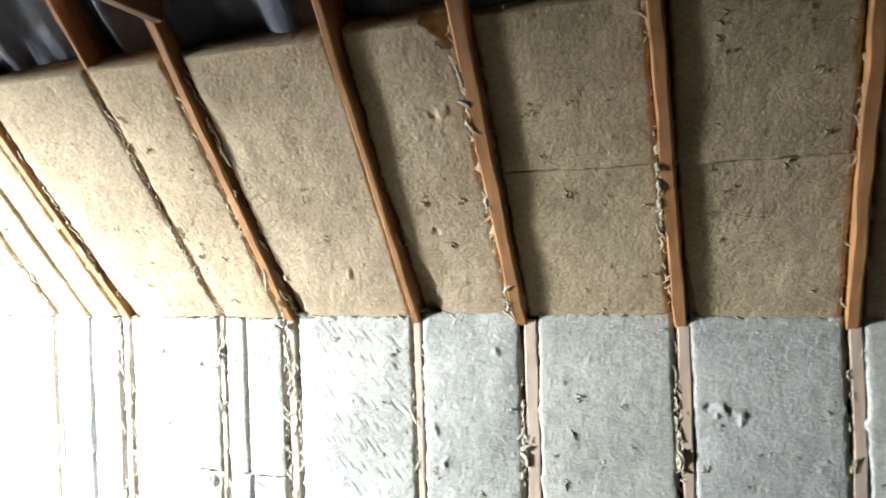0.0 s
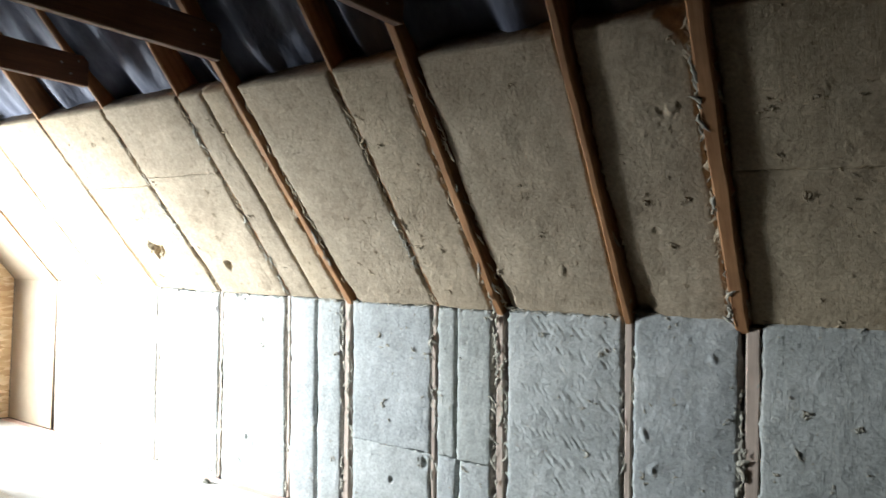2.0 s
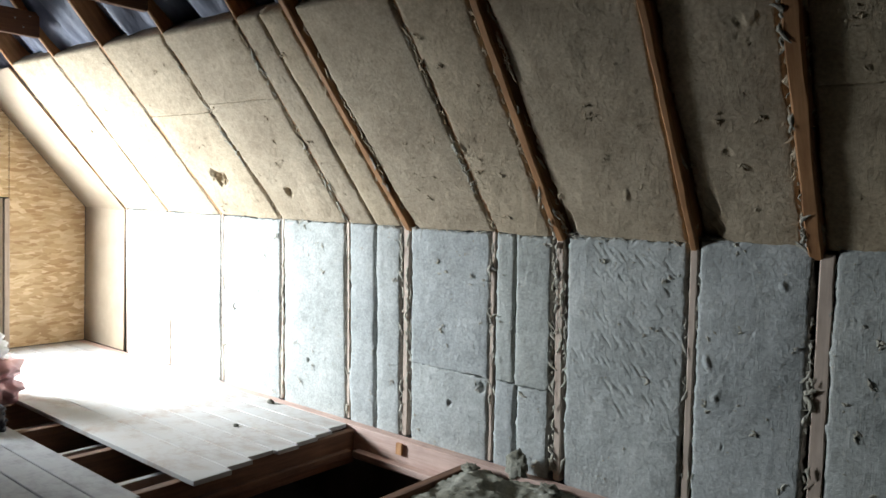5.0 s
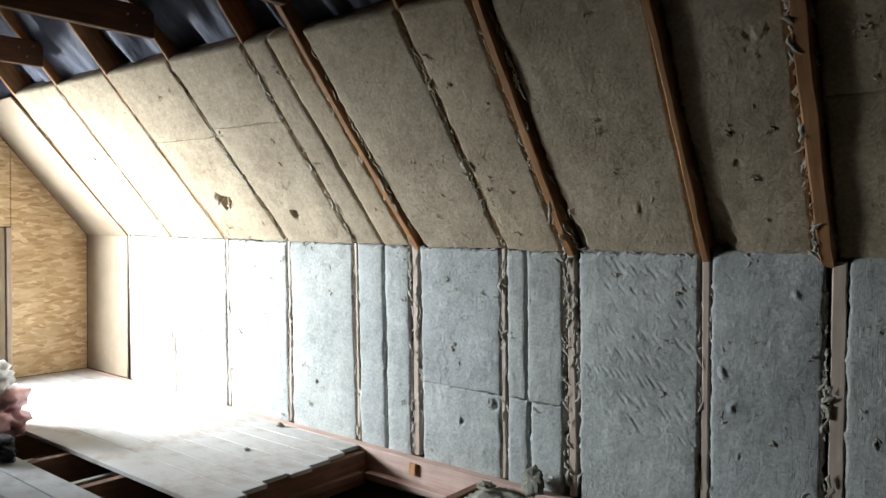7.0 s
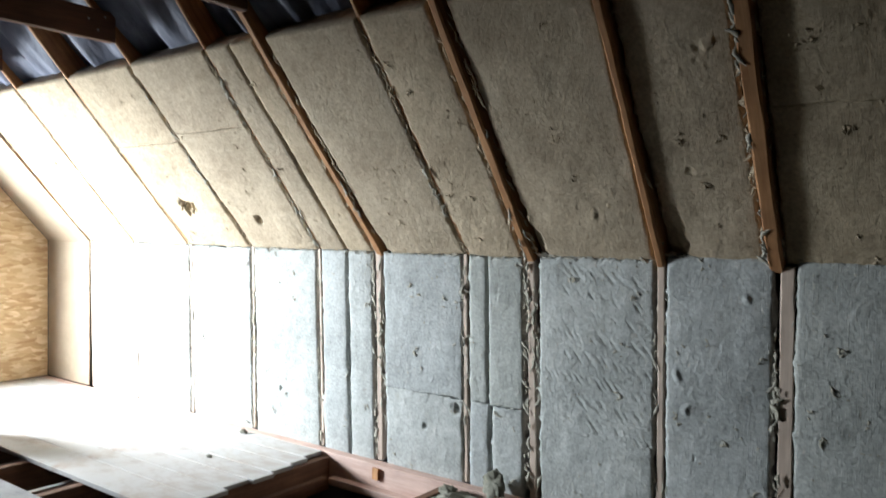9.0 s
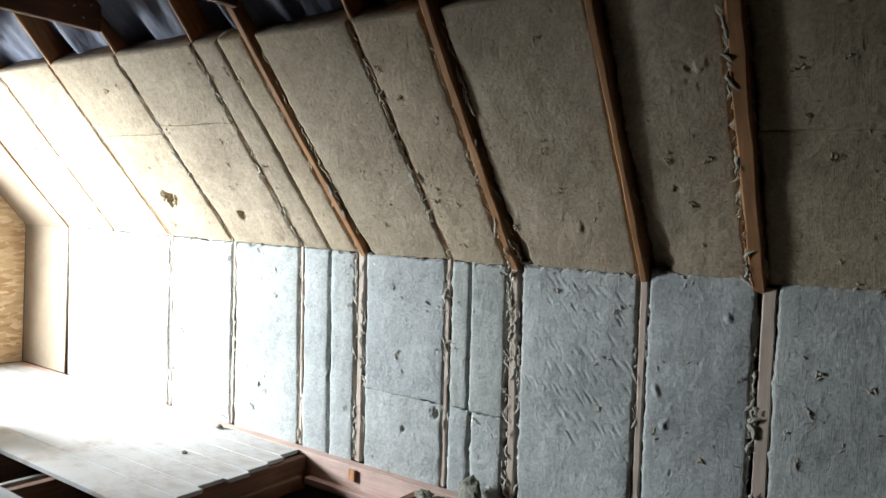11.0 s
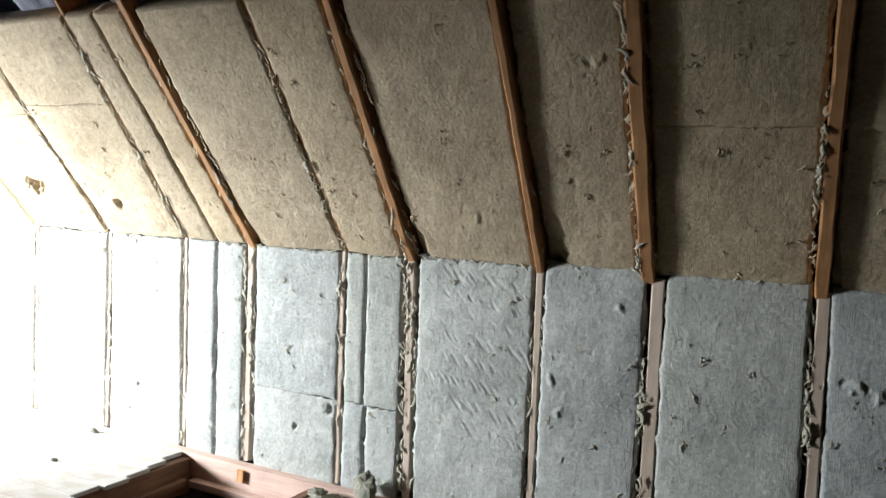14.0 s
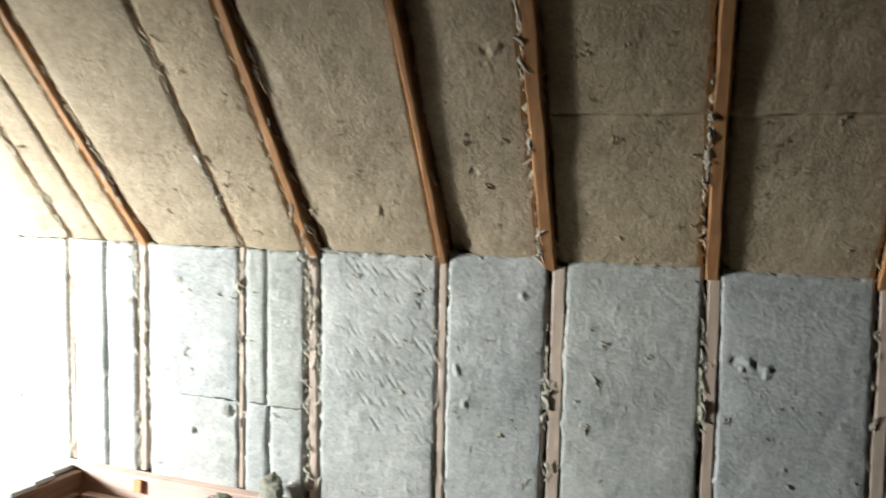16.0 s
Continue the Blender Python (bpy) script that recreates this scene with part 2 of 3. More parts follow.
def batt_mesh(width, height, seed, rag=0.0045, bulge=0.005, marks=(), scratches=False, thick=0.12, cell=0.012, corner=0.0, torn_top=1.0, seam=(1, 1), sink=None):
    """A mineral wool slab: x across, z up, face near y=0, with ragged rounded rims, dents and pulled tufts."""
    rng = np.random.default_rng(seed)
    nx, nz = max(8, int(width / 0.0045)), max(8, int(height / cell))
    u, w = np.meshgrid(np.linspace(-0.5, 0.5, nx + 1), np.linspace(0, 1, nz + 1))
    x, z = u * width, w * height

    def field(scale, amp):
        gx, gz = int(width / scale) + 3, int(height / scale) + 3
        g = rng.normal(0, 1, (gz + 1, gx + 1))
        fx, fz = (x + width / 2) / scale, z / scale
        i, j = fx.astype(int), fz.astype(int)
        a, b = fx - i, fz - j
        a, b = a * a * (3 - 2 * a), b * b * (3 - 2 * b)
        return amp * (g[j, i] * (1 - a) * (1 - b) + g[j, i + 1] * a * (1 - b) + g[j + 1, i] * (1 - a) * b + g[j + 1, i + 1] * a * b)

    y = field(0.25, 0.003) + field(0.09, 0.0009) + field(0.035, 0.0005) + field(0.0125, 0.0003)
    low, high = z + field(0.03, 0.003), (height - z) * (2.5 - 1.6 * torn_top) + torn_top * (field(0.03, 0.004) + field(0.012, 0.003))
    edge = width / 2 - np.abs(x) + field(0.05, 0.0025) + field(0.018, 0.002)
    y -= bulge * np.clip(1 - (np.abs(u) * 2) ** 4, 0, 1)
    y += 0.022 * np.maximum(np.exp(-np.clip(edge, 0, 1) / rag), np.maximum(seam[0] * np.exp(-np.clip(low, 0, 1) / rag), seam[1] * np.exp(-np.clip(high, 0, 1) / rag)))
    if sink:                                         # the foot of the slab pushed back beside its timber
        wide, tall, deep = sink
        y += deep * np.clip((1 - (x + width / 2) / wide - z / tall + field(0.05, 0.10)) * 2.5, 0, 1)
    for px, pz, r, d in marks:                       # torn pits (d > 0) and pulled tufts (d < 0)
        q = ((x - px) ** 2 + ((z - pz) * 0.8) ** 2) / (r * r)
        q = q * np.exp(field(0.022, 0.7))
        y += d * np.exp(-q ** 1.5)
    for _ in range(int(width * height * 36)):        # small pits and nubs all over
        px, pz, r, d = rng.uniform(-width / 2, width / 2), rng.uniform(0, height), rng.uniform(0.004, 0.010), rng.choice([-1, -1, 1]) * rng.uniform(0.0012, 0.0035)
        y += d * np.exp(-((x - px) ** 2 + (z - pz) ** 2) / (r * r))
    if scratches:                                    # rows of slanting finger-like dents
        for row in range(8):
            z0 = height * (0.36 + 0.082 * row) + rng.uniform(-0.01, 0.01)
            x0 = -width * rng.uniform(0.2, 0.45)
            while x0 < width * 0.45:
                x0 += rng.choice([rng.uniform(0.020, 0.032), rng.uniform(0.020, 0.032), rng.uniform(0.05, 0.11)])
                zz = z0 - 0.15 * x0 + rng.uniform(-0.012, 0.012)
                a, b = 0.77 * (x - x0) + 0.64 * (z - zz), 0.64 * (x - x0) - 0.77 * (z - zz)
                y += rng.uniform(0.002, 0.0055) * np.exp(-(a / 0.006) ** 2 - (b / rng.uniform(0.018, 0.036)) ** 2)
    if corner:                                       # a corner torn away
        y += 0.035 / (1 + np.exp(-((x - width / 2 + corner) * 1.0 + (z - height + corner) * 0.9 - 0.35 * corner + field(0.03, 0.006)) / 0.004))
    # ragged outline
    x = x + np.where(np.abs(u) > 0.499, field(0.07, 0.004) + field(0.022, 0.0045) + field(0.010, 0.002), 0)
    z = z + np.where(w < 0.001, field(0.09, 0.003) + field(0.03, 0.0015), np.where(w > 0.999, torn_top * (field(0.09, 0.004) + field(0.025, 0.004)), 0))
    verts = np.stack([x, y, z], -1).reshape(-1, 3).tolist()
    idx = np.arange((nx + 1) * (nz + 1)).reshape(nz + 1, nx + 1)
    faces = np.stack([idx[:-1, :-1], idx[:-1, 1:], idx[1:, 1:], idx[1:, :-1]], -1).reshape(-1, 4).tolist()
    rim = [*idx[0, :-1], *idx[:-1, -1], *idx[-1, :0:-1], *idx[:0:-1, 0]]
    base = len(verts)
    verts += [(verts[i][0], thick, verts[i][2]) for i in rim]
    n = len(rim)
    faces += [(int(rim[(k + 1) % n]), int(rim[k]), base + k, base + (k + 1) % n) for k in range(n)]
    faces.append(tuple(base + k for k in range(n - 1, -1, -1)))
    return verts, faces


def shred(rng, verts, faces, cx, cy, cz, length, r, turn):
    """One torn, flattened flake of wool."""
    n, m, b0 = 8, 6, len(verts)
    bend, lift, flat = rng.uniform(-0.5, 0.5), rng.uniform(-0.3, 0.5) * r, rng.uniform(0.25, 0.5)
    for i in range(n):
        f = i / (n - 1) - 0.5
        rr = r * (0.25 + math.cos(f * math.pi)) * rng.uniform(0.45, 1.3)
        a0 = turn + bend * f * 2
        ox, oz = math.sin(a0) * f * length + rng.gauss(0, 0.25) * r, math.cos(a0) * f * length
        for k in range(m):
            a, q = 2 * math.pi * k / m + f, rr * rng.uniform(0.7, 1.3)
            verts.append((cx + ox + q * math.cos(a) * math.cos(a0), cy - lift * (1 - 4 * f * f) + flat * q * math.sin(a), cz + oz - q * math.cos(a) * math.sin(a0)))
    for i in range(n - 1):
        for k in range(m):
            a, b = b0 + i * m + k, b0 + i * m + (k + 1) % m
            faces.append((a, b, b + m, a + m))


def fringe(length, seed, per_m=26, size=0.008):
    """Pulled wool shreds along a joint, thick in places and missing in others."""
    rng = random.Random(seed)
    verts, faces = [], []
    z, ph = 0.0, rng.uniform(0, 6)
    while True:
        z += rng.expovariate(per_m * (0.25 + 1.5 * max(0, math.sin(z * 7 + ph))))
        if z > length:
            break
        big = rng.random() ** 3
        shred(rng, verts, faces, rng.gauss(0, 0.004), rng.uniform(0.0, 0.012), z, 0.016 + 0.065 * big + rng.uniform(0, 0.022), size * (0.22 + 0.6 * big + rng.uniform(0, 0.22)), rng.gauss(0, 0.4))
    return verts, faces


def tufts(width, height, per_m2, seed):
    """Small plucked tufts scattered over a batt."""
    rng = random.Random(seed)
    verts, faces = [], []
    for _ in range(int(width * height * per_m2)):
        x, z, big = rng.uniform(-0.46, 0.46) * width, rng.uniform(0.02, 0.98) * height, rng.random() ** 4
        for _ in range(1 + int(3 * big)):
            shred(rng, verts, faces, x + rng.gauss(0, 0.012), -0.0045 - 0.003 * big, z + rng.gauss(0, 0.012), rng.uniform(0.006, 0.016) + 0.02 * big, rng.uniform(0.0014, 0.0030) + 0.003 * big, rng.uniform(-1.6, 1.6))
    return verts, faces


def clump(radius, seed, flat=0.7):
    """A torn lump of wool."""
    bm = bmesh.new()
    bmesh.ops.create_icosphere(bm, subdivisions=4, radius=radius)
    for v in bm.verts:
        q = v.co.normalized()
        v.co *= 1 + 0.45 * noise.noise(q * 1.7 + Vector((seed, 0, 0))) + 0.35 * noise.noise(q * 4.5 + Vector((0, seed, 0))) + 0.2 * noise.noise(q * 11 + Vector((0, 0, seed)))
        v.co.y *= flat
    return bm


# ---------------------------------------------------------------- shell of the attic
def structure(ob, label, category):
    return tagged(ob, label, category, kind="structure")


# dark slab added to end the view down between the open joists
structure(span("floor", (GABLE - 0.2, -3.4, -0.70), (EAST + 0.2, 3.5, -0.62), DARKB, bevel=0), "dark slab closing the space below the open floor joists", "floor")
structure(span("wall_north", (GABLE, WALL + 0.14, -0.62), (EAST, WALL + 0.24, KNEE + 0.1), DARKB, bevel=0), "dark outer sheathing behind the insulated knee wall", "wall")
# unseen walls added to close the attic, dark so little light bounces
structure(span("wall_south", (GABLE, -WALL - 0.14, -0.62), (EAST, -WALL, KNEE), UNSEENB, bevel=0), "plain low wall under the opposite slope", "wall")
structure(span("wall_east", (EAST, -3.4, -0.62), (EAST + 0.12, 3.5, 5.2), UNSEENB, bevel=0), "plain wall closing the attic", "wall")


def slab(name, x0, x1, s0, s1, side, depth0, depth1, mat):
    """A flat piece of a roof slope between two places along it, side +1 north, -1 south."""
    up, inn = Vector((0, -side * math.cos(SL), math.sin(SL))), Vector((0, -side * math.sin(SL), -math.cos(SL)))
    foot = Vector((0, side * WALL, KNEE))
    pts = []
    for d in (depth0, depth1):
        for x, s in ((x0, s0), (x1, s0), (x1, s1), (x0, s1)):
            pts.append(foot + Vector((x, 0, 0)) + up * s - inn * d)
    faces = [(0, 1, 2, 3), (7, 6, 5, 4), (0, 4, 5, 1), (1, 5, 6, 2), (2, 6, 7, 3), (3, 7, 4, 0)]
    return mesh_ob(name, pts, faces, mat)


structure(slab("roof_north", GABLE - 0.1, EAST + 0.1, -0.15, RIDGE_S + 0.3, 1, 0.30, 0.36, DARKB), "dark roof deck above the rafters", "roof")
# unseen slope added to close the roof, dark against bounce
structure(slab("roof_south", GABLE - 0.1, EAST + 0.1, -0.15, RIDGE_S + 0.1, -1, 0.0, 0.12, UNSEENB), "unseen dark lining closing the opposite slope", "roof")

# end wall with its sheets of strand board
gz = KNEE + WALL * math.tan(SL)


def pane_wall(name, pts, x0, x1, mat, parent=None):
    """A flat upright piece across the attic with its outline in y and z, between two x."""
    n = len(pts)
    verts = [(x1, y, z) for y, z in pts] + [(x0, y, z) for y, z in pts]
    faces = [tuple(range(n)), tuple(range(2 * n - 1, n - 1, -1))] + [(k, k + n, (k + 1) % n + n, (k + 1) % n) for k in range(n)]
    return mesh_ob(name, verts, faces, mat, parent)


def roof_z(y):
    return KNEE + (WALL - abs(y)) * math.tan(SL)


west = structure(new("wall_west"), "end wall lined with orange strand board sheets", "wall")
WX = (GABLE - 0.14, GABLE - 0.012)
pane_wall("wall_core", [(WIN_Y1, -0.62), (3.4, -0.62), (3.4, KNEE), (WIN_Y1, roof_z(WIN_Y1) + 0.3)], *WX, DARKB, west)
pane_wall("wall_core", [(-3.4, -0.62), (WIN_Y0, -0.62), (WIN_Y0, roof_z(WIN_Y0) + 0.3), (0, gz + 0.3), (-3.4, KNEE)], *WX, DARKB, west)
pane_wall("wall_core", [(WIN_Y0, -0.62), (WIN_Y1, -0.62), (WIN_Y1, WIN_Z0), (WIN_Y0, WIN_Z0)], *WX, DARKB, west)
pane_wall("wall_core", [(WIN_Y0, WIN_Z1), (WIN_Y1, WIN_Z1), (WIN_Y1, roof_z(WIN_Y1) + 0.3), (WIN_Y0, roof_z(WIN_Y0) + 0.3)], *WX, DARKB, west)
win = structure(new("window_1"), "bare wooden window frame open to daylight", "window")
for lo, hi in (((WIN_Y0, WIN_Z0), (WIN_Y0 + 0.05, WIN_Z1)), ((WIN_Y1 - 0.05, WIN_Z0), (WIN_Y1, WIN_Z1)), ((WIN_Y0 + 0.05, WIN_Z0), (WIN_Y1 - 0.05, WIN_Z0 + 0.05)), ((WIN_Y0 + 0.05, WIN_Z1 - 0.05), (WIN_Y1 - 0.05, WIN_Z1))):
    span("window_frame", (GABLE - 0.11, *lo), (GABLE - 0.06, *hi), STUD, win)


def sheet(name, pts, mat, t=0.012):
    return pane_wall(name, pts, GABLE - t, GABLE, mat, west)


T = math.tan(SL)
sheet("osb_panel", [(2.50, 0.0), (3.12, 0.0), (3.12, KNEE), (2.50, KNEE + 0.62 * T)], OSB)
sheet("osb_panel", [(WIN_Y1 + 0.02, 1.25), (2.494, 1.25), (2.494, KNEE + 0.626 * T), (WIN_Y1 + 0.02, KNEE + (WALL - WIN_Y1 - 0.02) * T)], OSB)
sheet("lower_panel", [(WIN_Y1 + 0.02, 0.0), (2.45, 0.0), (2.45, 1.24), (WIN_Y1 + 0.02, 1.24)], HARD)
span("batten", (GABLE, 2.455, 0.0), (GABLE + 0.02, 2.495, 1.24), STUD, west)

# ---------------------------------------------------------------- studs, rafters, ties
RW = [0.03, 0.03, 0.03, 0.03, 0.028, 0.043, 0.03, 0.043, 0.034, 0.058, 0.05, 0.05, 0.05, 0.05, 0.05]
SEEN = {0: 0.012, 1: 0.013, 2: 0.014, 3: 0.018, 4: 0.018, 6: 0.018}      # rafters lapped by the wool: width left open


def raft_x(i, d):
    return RAFT_LOW[i] + (RAFT_TOP[i] - RAFT_LOW[i]) * d / SLOPE_LEN


def stud_x(i, z):
    return STUD_FEET[i] + (STUDS[i] - STUD_FEET[i]) * z / KNEE


studs, rafters = [], []
for i, w in enumerate(RW):
    st = timber("wall_stud", KNEE + 0.02, w * (0.95 if i not in SEEN else 0.75), 0.12, STUD, 100 + i)
    lay(st, (STUD_FEET[i], WALL + 0.003, 0.0), (STUDS[i] - STUD_FEET[i], 0, KNEE), (0, -1, 0))
    tagged(st, "pale sawn pine stud between grey wool batts", "stud", "knee wall studs")
    studs.append(st)
    rf = timber("rafter", RIDGE_S - 0.02, w, 0.16, RAFTER, 200 + i, bevel=0.006)
    lay(rf, Vector((RAFT_LOW[i], WALL, KNEE)) - UP * 0.01 - IN * (0 if i not in SEEN else 0.012 if i < 3 else 0.024), UP * SLOPE_LEN + Vector((RAFT_TOP[i] - RAFT_LOW[i], 0, 0)), IN)
    tagged(rf, "orange-brown sawn pine rafter with wool shreds along it", "rafter", "roof rafters")
    rafters.append(rf)

for i, k in enumerate((1, 3, 5, 7, 9, 11, 13)):
    x0 = raft_x(k, 1.5) + RW[k] / 2 + 0.003
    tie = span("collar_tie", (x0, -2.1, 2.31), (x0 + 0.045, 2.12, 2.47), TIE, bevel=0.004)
    tagged(tie, "dark brown plank collar tie nailed to a rafter", "beam", "collar ties")
    for dy, dz in ((-0.05, 0.045), (-0.09, -0.03), (-0.14, 0.02)):
        bm = bmesh.new()
        bmesh.ops.create_cone(bm, cap_ends=True, segments=10, radius1=0.006, radius2=0.005, depth=0.004, matrix=pose(0.0245, 2.11 + dy, dz, 0, 90, 0) @ Matrix.Identity(4))
        bmesh.ops.translate(bm, verts=bm.verts, vec=(0, -0.01, 0))
        part("nail_head", bm, STEEL, tie)

# ---------------------------------------------------------------- film between the rafters above the insulation
def film_bay(x0, x1, seed, flap):
    rng = np.random.default_rng(seed)
    nx, ns = 22, 60
    s0, s1 = SLOPE_LEN - 0.09, RIDGE_S
    u, v = np.meshgrid(np.linspace(0, 1, nx + 1), np.linspace(0, 1, ns + 1))
    s = s0 + v * (s1 - s0)
    ph, ph2 = rng.uniform(0, 6, 2)
    sag = 0.035 * np.sin(np.pi * u) * (1 + 0.4 * np.sin(3 * s + ph))
    folds = 0.030 * np.sin(2 * np.pi * (1.3 * u + 0.35 * s) + ph) + 0.012 * np.sin(2 * np.pi * (2.6 * u - 0.6 * s) + ph2) + 0.006 * np.sin(2 * np.pi * (5.1 * u + 0.9 * s) + ph)
    d = 0.135 + 0.05 * np.exp(-(s - s0) / 0.16) - sag - folds * np.sin(np.pi * u) ** 0.5
    if flap:                                         # film folded forward over the side of the rafter with a tie
        d = d - 0.085 * np.exp(-(u / 0.2) ** 2) * (0.8 + 0.3 * np.sin(4 * s + ph2))
    foot = np.array((0, WALL, KNEE))
    up, inn = np.array(UP), np.array(IN)
    P = foot + s[..., None] * up - d[..., None] * inn
    P[..., 0] += x0 + u * (x1 - x0)
    idx = np.arange((nx + 1) * (ns + 1)).reshape(ns + 1, nx + 1)
    faces = np.stack([idx[:-1, :-1], idx[:-1, 1:], idx[1:, 1:], idx[1:, :-1]], -1).reshape(-1, 4).tolist()
    ob = mesh_ob("roof_film", P.reshape(-1, 3).tolist(), faces, FILM, smooth=True)
    tagged(ob, "creased grey-blue plastic roof film between rafters", "film", "roof film bays")


edges = [GABLE] + RAFT_TOP + [EAST]
for i in range(len(edges) - 1):
    film_bay(edges[i] + 0.03, edges[i + 1] - 0.01, 500 + i, i in (2, 4, 6, 8, 10, 12))


# ---------------------------------------------------------------- insulation
def place_on(ob, mid, a0, slope, back):
    if slope:
        return lay(ob, Vector((mid, WALL, KNEE)) + UP * a0 - IN * back, UP, IN)
    return lay(ob, (mid, WALL + back, a0), (0, 0, 1), (0, -1, 0))


def warp(verts, width, mid, a0, sides):
    """Fits a straight slab between its two leaning timbers."""
    out = []
    for x, y, z in verts:
        l, r = sides(a0 + z)
        out.append((l + (x / width + 0.5) * (r - l) - mid, y, z))
    return out


def batt(sides, a0, a1, slope, seed, back=0.0, marks=(), label="", **kw):
    """A slab between two timbers, from a0 to a1 up the wall or the slope."""
    l, r = sides((a0 + a1) / 2)
    mid, width = (l + r) / 2, r - l
    near = [(mx - mid, mz - a0, rr, dd) for mx, mz, rr, dd in marks if l < mx < r and a0 < mz < a1]
    verts, faces = batt_mesh(width, a1 - a0, seed, marks=near, **kw)
    # slope batts take the copy coloured with warm bounced light
    ob = mesh_ob("insulation_batt", warp(verts, width, mid, a0, sides), faces, WARMWOOL if slope else WOOL, smooth=True)
    place_on(ob, mid, a0, slope, back)
    tv, tf = tufts(width, a1 - a0, 75, seed + 4000)
    if tf:
        tu = mesh_ob("wool_tuft", warp(tv, width, mid, a0, sides), tf, WARMWOOL if slope else FLUFF, ob, "small plucked pale wool tufts", True)
        tu["kind"] = "stuff"
    return tagged(ob, label or ("tan-grey mineral wool batt between sloping rafters" if slope else "grey mineral wool batt between upright studs"), "insulation", "slope batts" if slope else "knee wall batts")


def hang(ob, owner):
    ob["kind"] = "stuff"
    ob.parent = owner
    ob.matrix_parent_inverse = owner.matrix_basis.inverted()


def fringes(owner, bay, xa, xb, a0, a1, slope, seed, **kw):
    """Shreds along one joint, from x = xa at its foot to xb at its head."""
    verts, faces = fringe(a1 - a0, seed, **kw)
    ob = mesh_ob("wool_fringe", verts, faces, WARMWOOL if slope else FLUFF, smooth=True, label="frayed pale wool shreds")
    up = (UP if slope else Vector((0, 0, 1))) * (a1 - a0) + Vector((xb - xa, 0, 0))
    lay(ob, (Vector((xa, WALL, KNEE)) + UP * a0 - IN * BACK.get(bay, 0.03) * 0.6) if slope else (xa, WALL - 0.002, a0), up, IN if slope else (0, -1, 0))
    hang(ob, owner)


HARDB = span("lining_board", (GABLE, WALL, 0.0), (STUDS[0] - 0.02, WALL + 0.012, KNEE), HARD)
tagged(HARDB, "plain brown hardboard beside the end wall", "board", "lining boards")
hb = slab("lining_board", GABLE, STUDS[0] - 0.016, 0.0, SLOPE_LEN, 1, 0.0, 0.012, HARD)
tagged(hb, "plain brown hardboard lining under the slope", "board", "lining boards")

S = STUDS
# knee wall: bay, list of (from, to as fractions across), seams up, extras
G = 0.002


GAP_R = {3: 0.006, 5: 0.020, 7: 0.022, 8: 0.008}            # open joint on a stud's far side
GAP_L = {4: 0.004, 5: 0.012, 7: 0.016, 9: 0.014, 10: 0.010, 11: 0.006}


def bay_sides(i, slope):
    """The clear space between two neighbouring timbers as a function of the way up."""
    at = raft_x if slope else stud_x
    if slope:
        return lambda a: (at(i, a) + (SEEN[i] / 2 if i in SEEN else RW[i] / 2 + G + GAP_R.get(i, 0.0)), at(i + 1, a) - (SEEN[i + 1] / 2 if i + 1 in SEEN else RW[i + 1] / 2 + G + GAP_L.get(i + 1, 0.0)))
    return lambda a: (at(i, a) + RW[i] / 2 + G + GAP_R.get(i, 0.0), at(i + 1, a) - RW[i + 1] / 2 - G - GAP_L.get(i + 1, 0.0))


KNEE_BAYS = {
    0: [(0, 1, 0, 1)], 1: [(0, 1, 0, 1)], 2: [(0, 1, 0, 1)], 3: [(0, 1, 0, 1)],
    4: [(0, 0.52, 0, 1), (0.54, 1, 0, 1)],
    5: [(0, 1, 0, 0.36), (0, 1, 0.361, 1)],
    6: [(0, 0.40, 0, 0.36), (0.415, 1, 0, 0.36), (0, 0.36, 0.361, 1), (0.363, 1, 0.361, 1)],
    7: [(0, 1, 0, 1)], 8: [(0, 1, 0, 1)], 9: [(0, 1, 0, 1)], 10: [(0, 1, 0, 1)], 11: [(0, 1, 0, 1)], 12: [(0, 1, 0, 1)], 13: [(0, 1, 0, 1)],
}
SLOPE_BAYS = {
    0: [(0, 1, 0, 0.5), (0, 1, 0.501, 1)], 1: [(0, 1, 0, 1)], 2: [(0, 1, 0, 0.62), (0, 1, 0.621, 1)],
    3: [(0, 1, 0, 0.66), (0, 1, 0.661, 1)], 4: [(0, 0.5, 0, 1), (0.51, 1, 0, 1)], 5: [(0, 1, 0, 1)], 6: [(0, 1, 0, 1)], 7: [(0, 1, 0, 1)],
    8: [(0, 1, 0, 1)], 9: [(0, 1, 0, 0.55), (0, 1, 0.551, 1)], 10: [(0, 1, 0, 0.55), (0, 1, 0.551, 1)], 11: [(0, 1, 0, 1)], 12: [(0, 1, 0, 1)], 13: [(0, 1, 0, 1)],
}
BACK = {0: 0.006, 1: 0.006, 2: 0.007, 3: 0.008, 4: 0.010, 5: 0.010, 6: 0.010, 7: 0.020, 8: 0.036, 9: 0.036}   # how far the wool lies behind the rafter faces
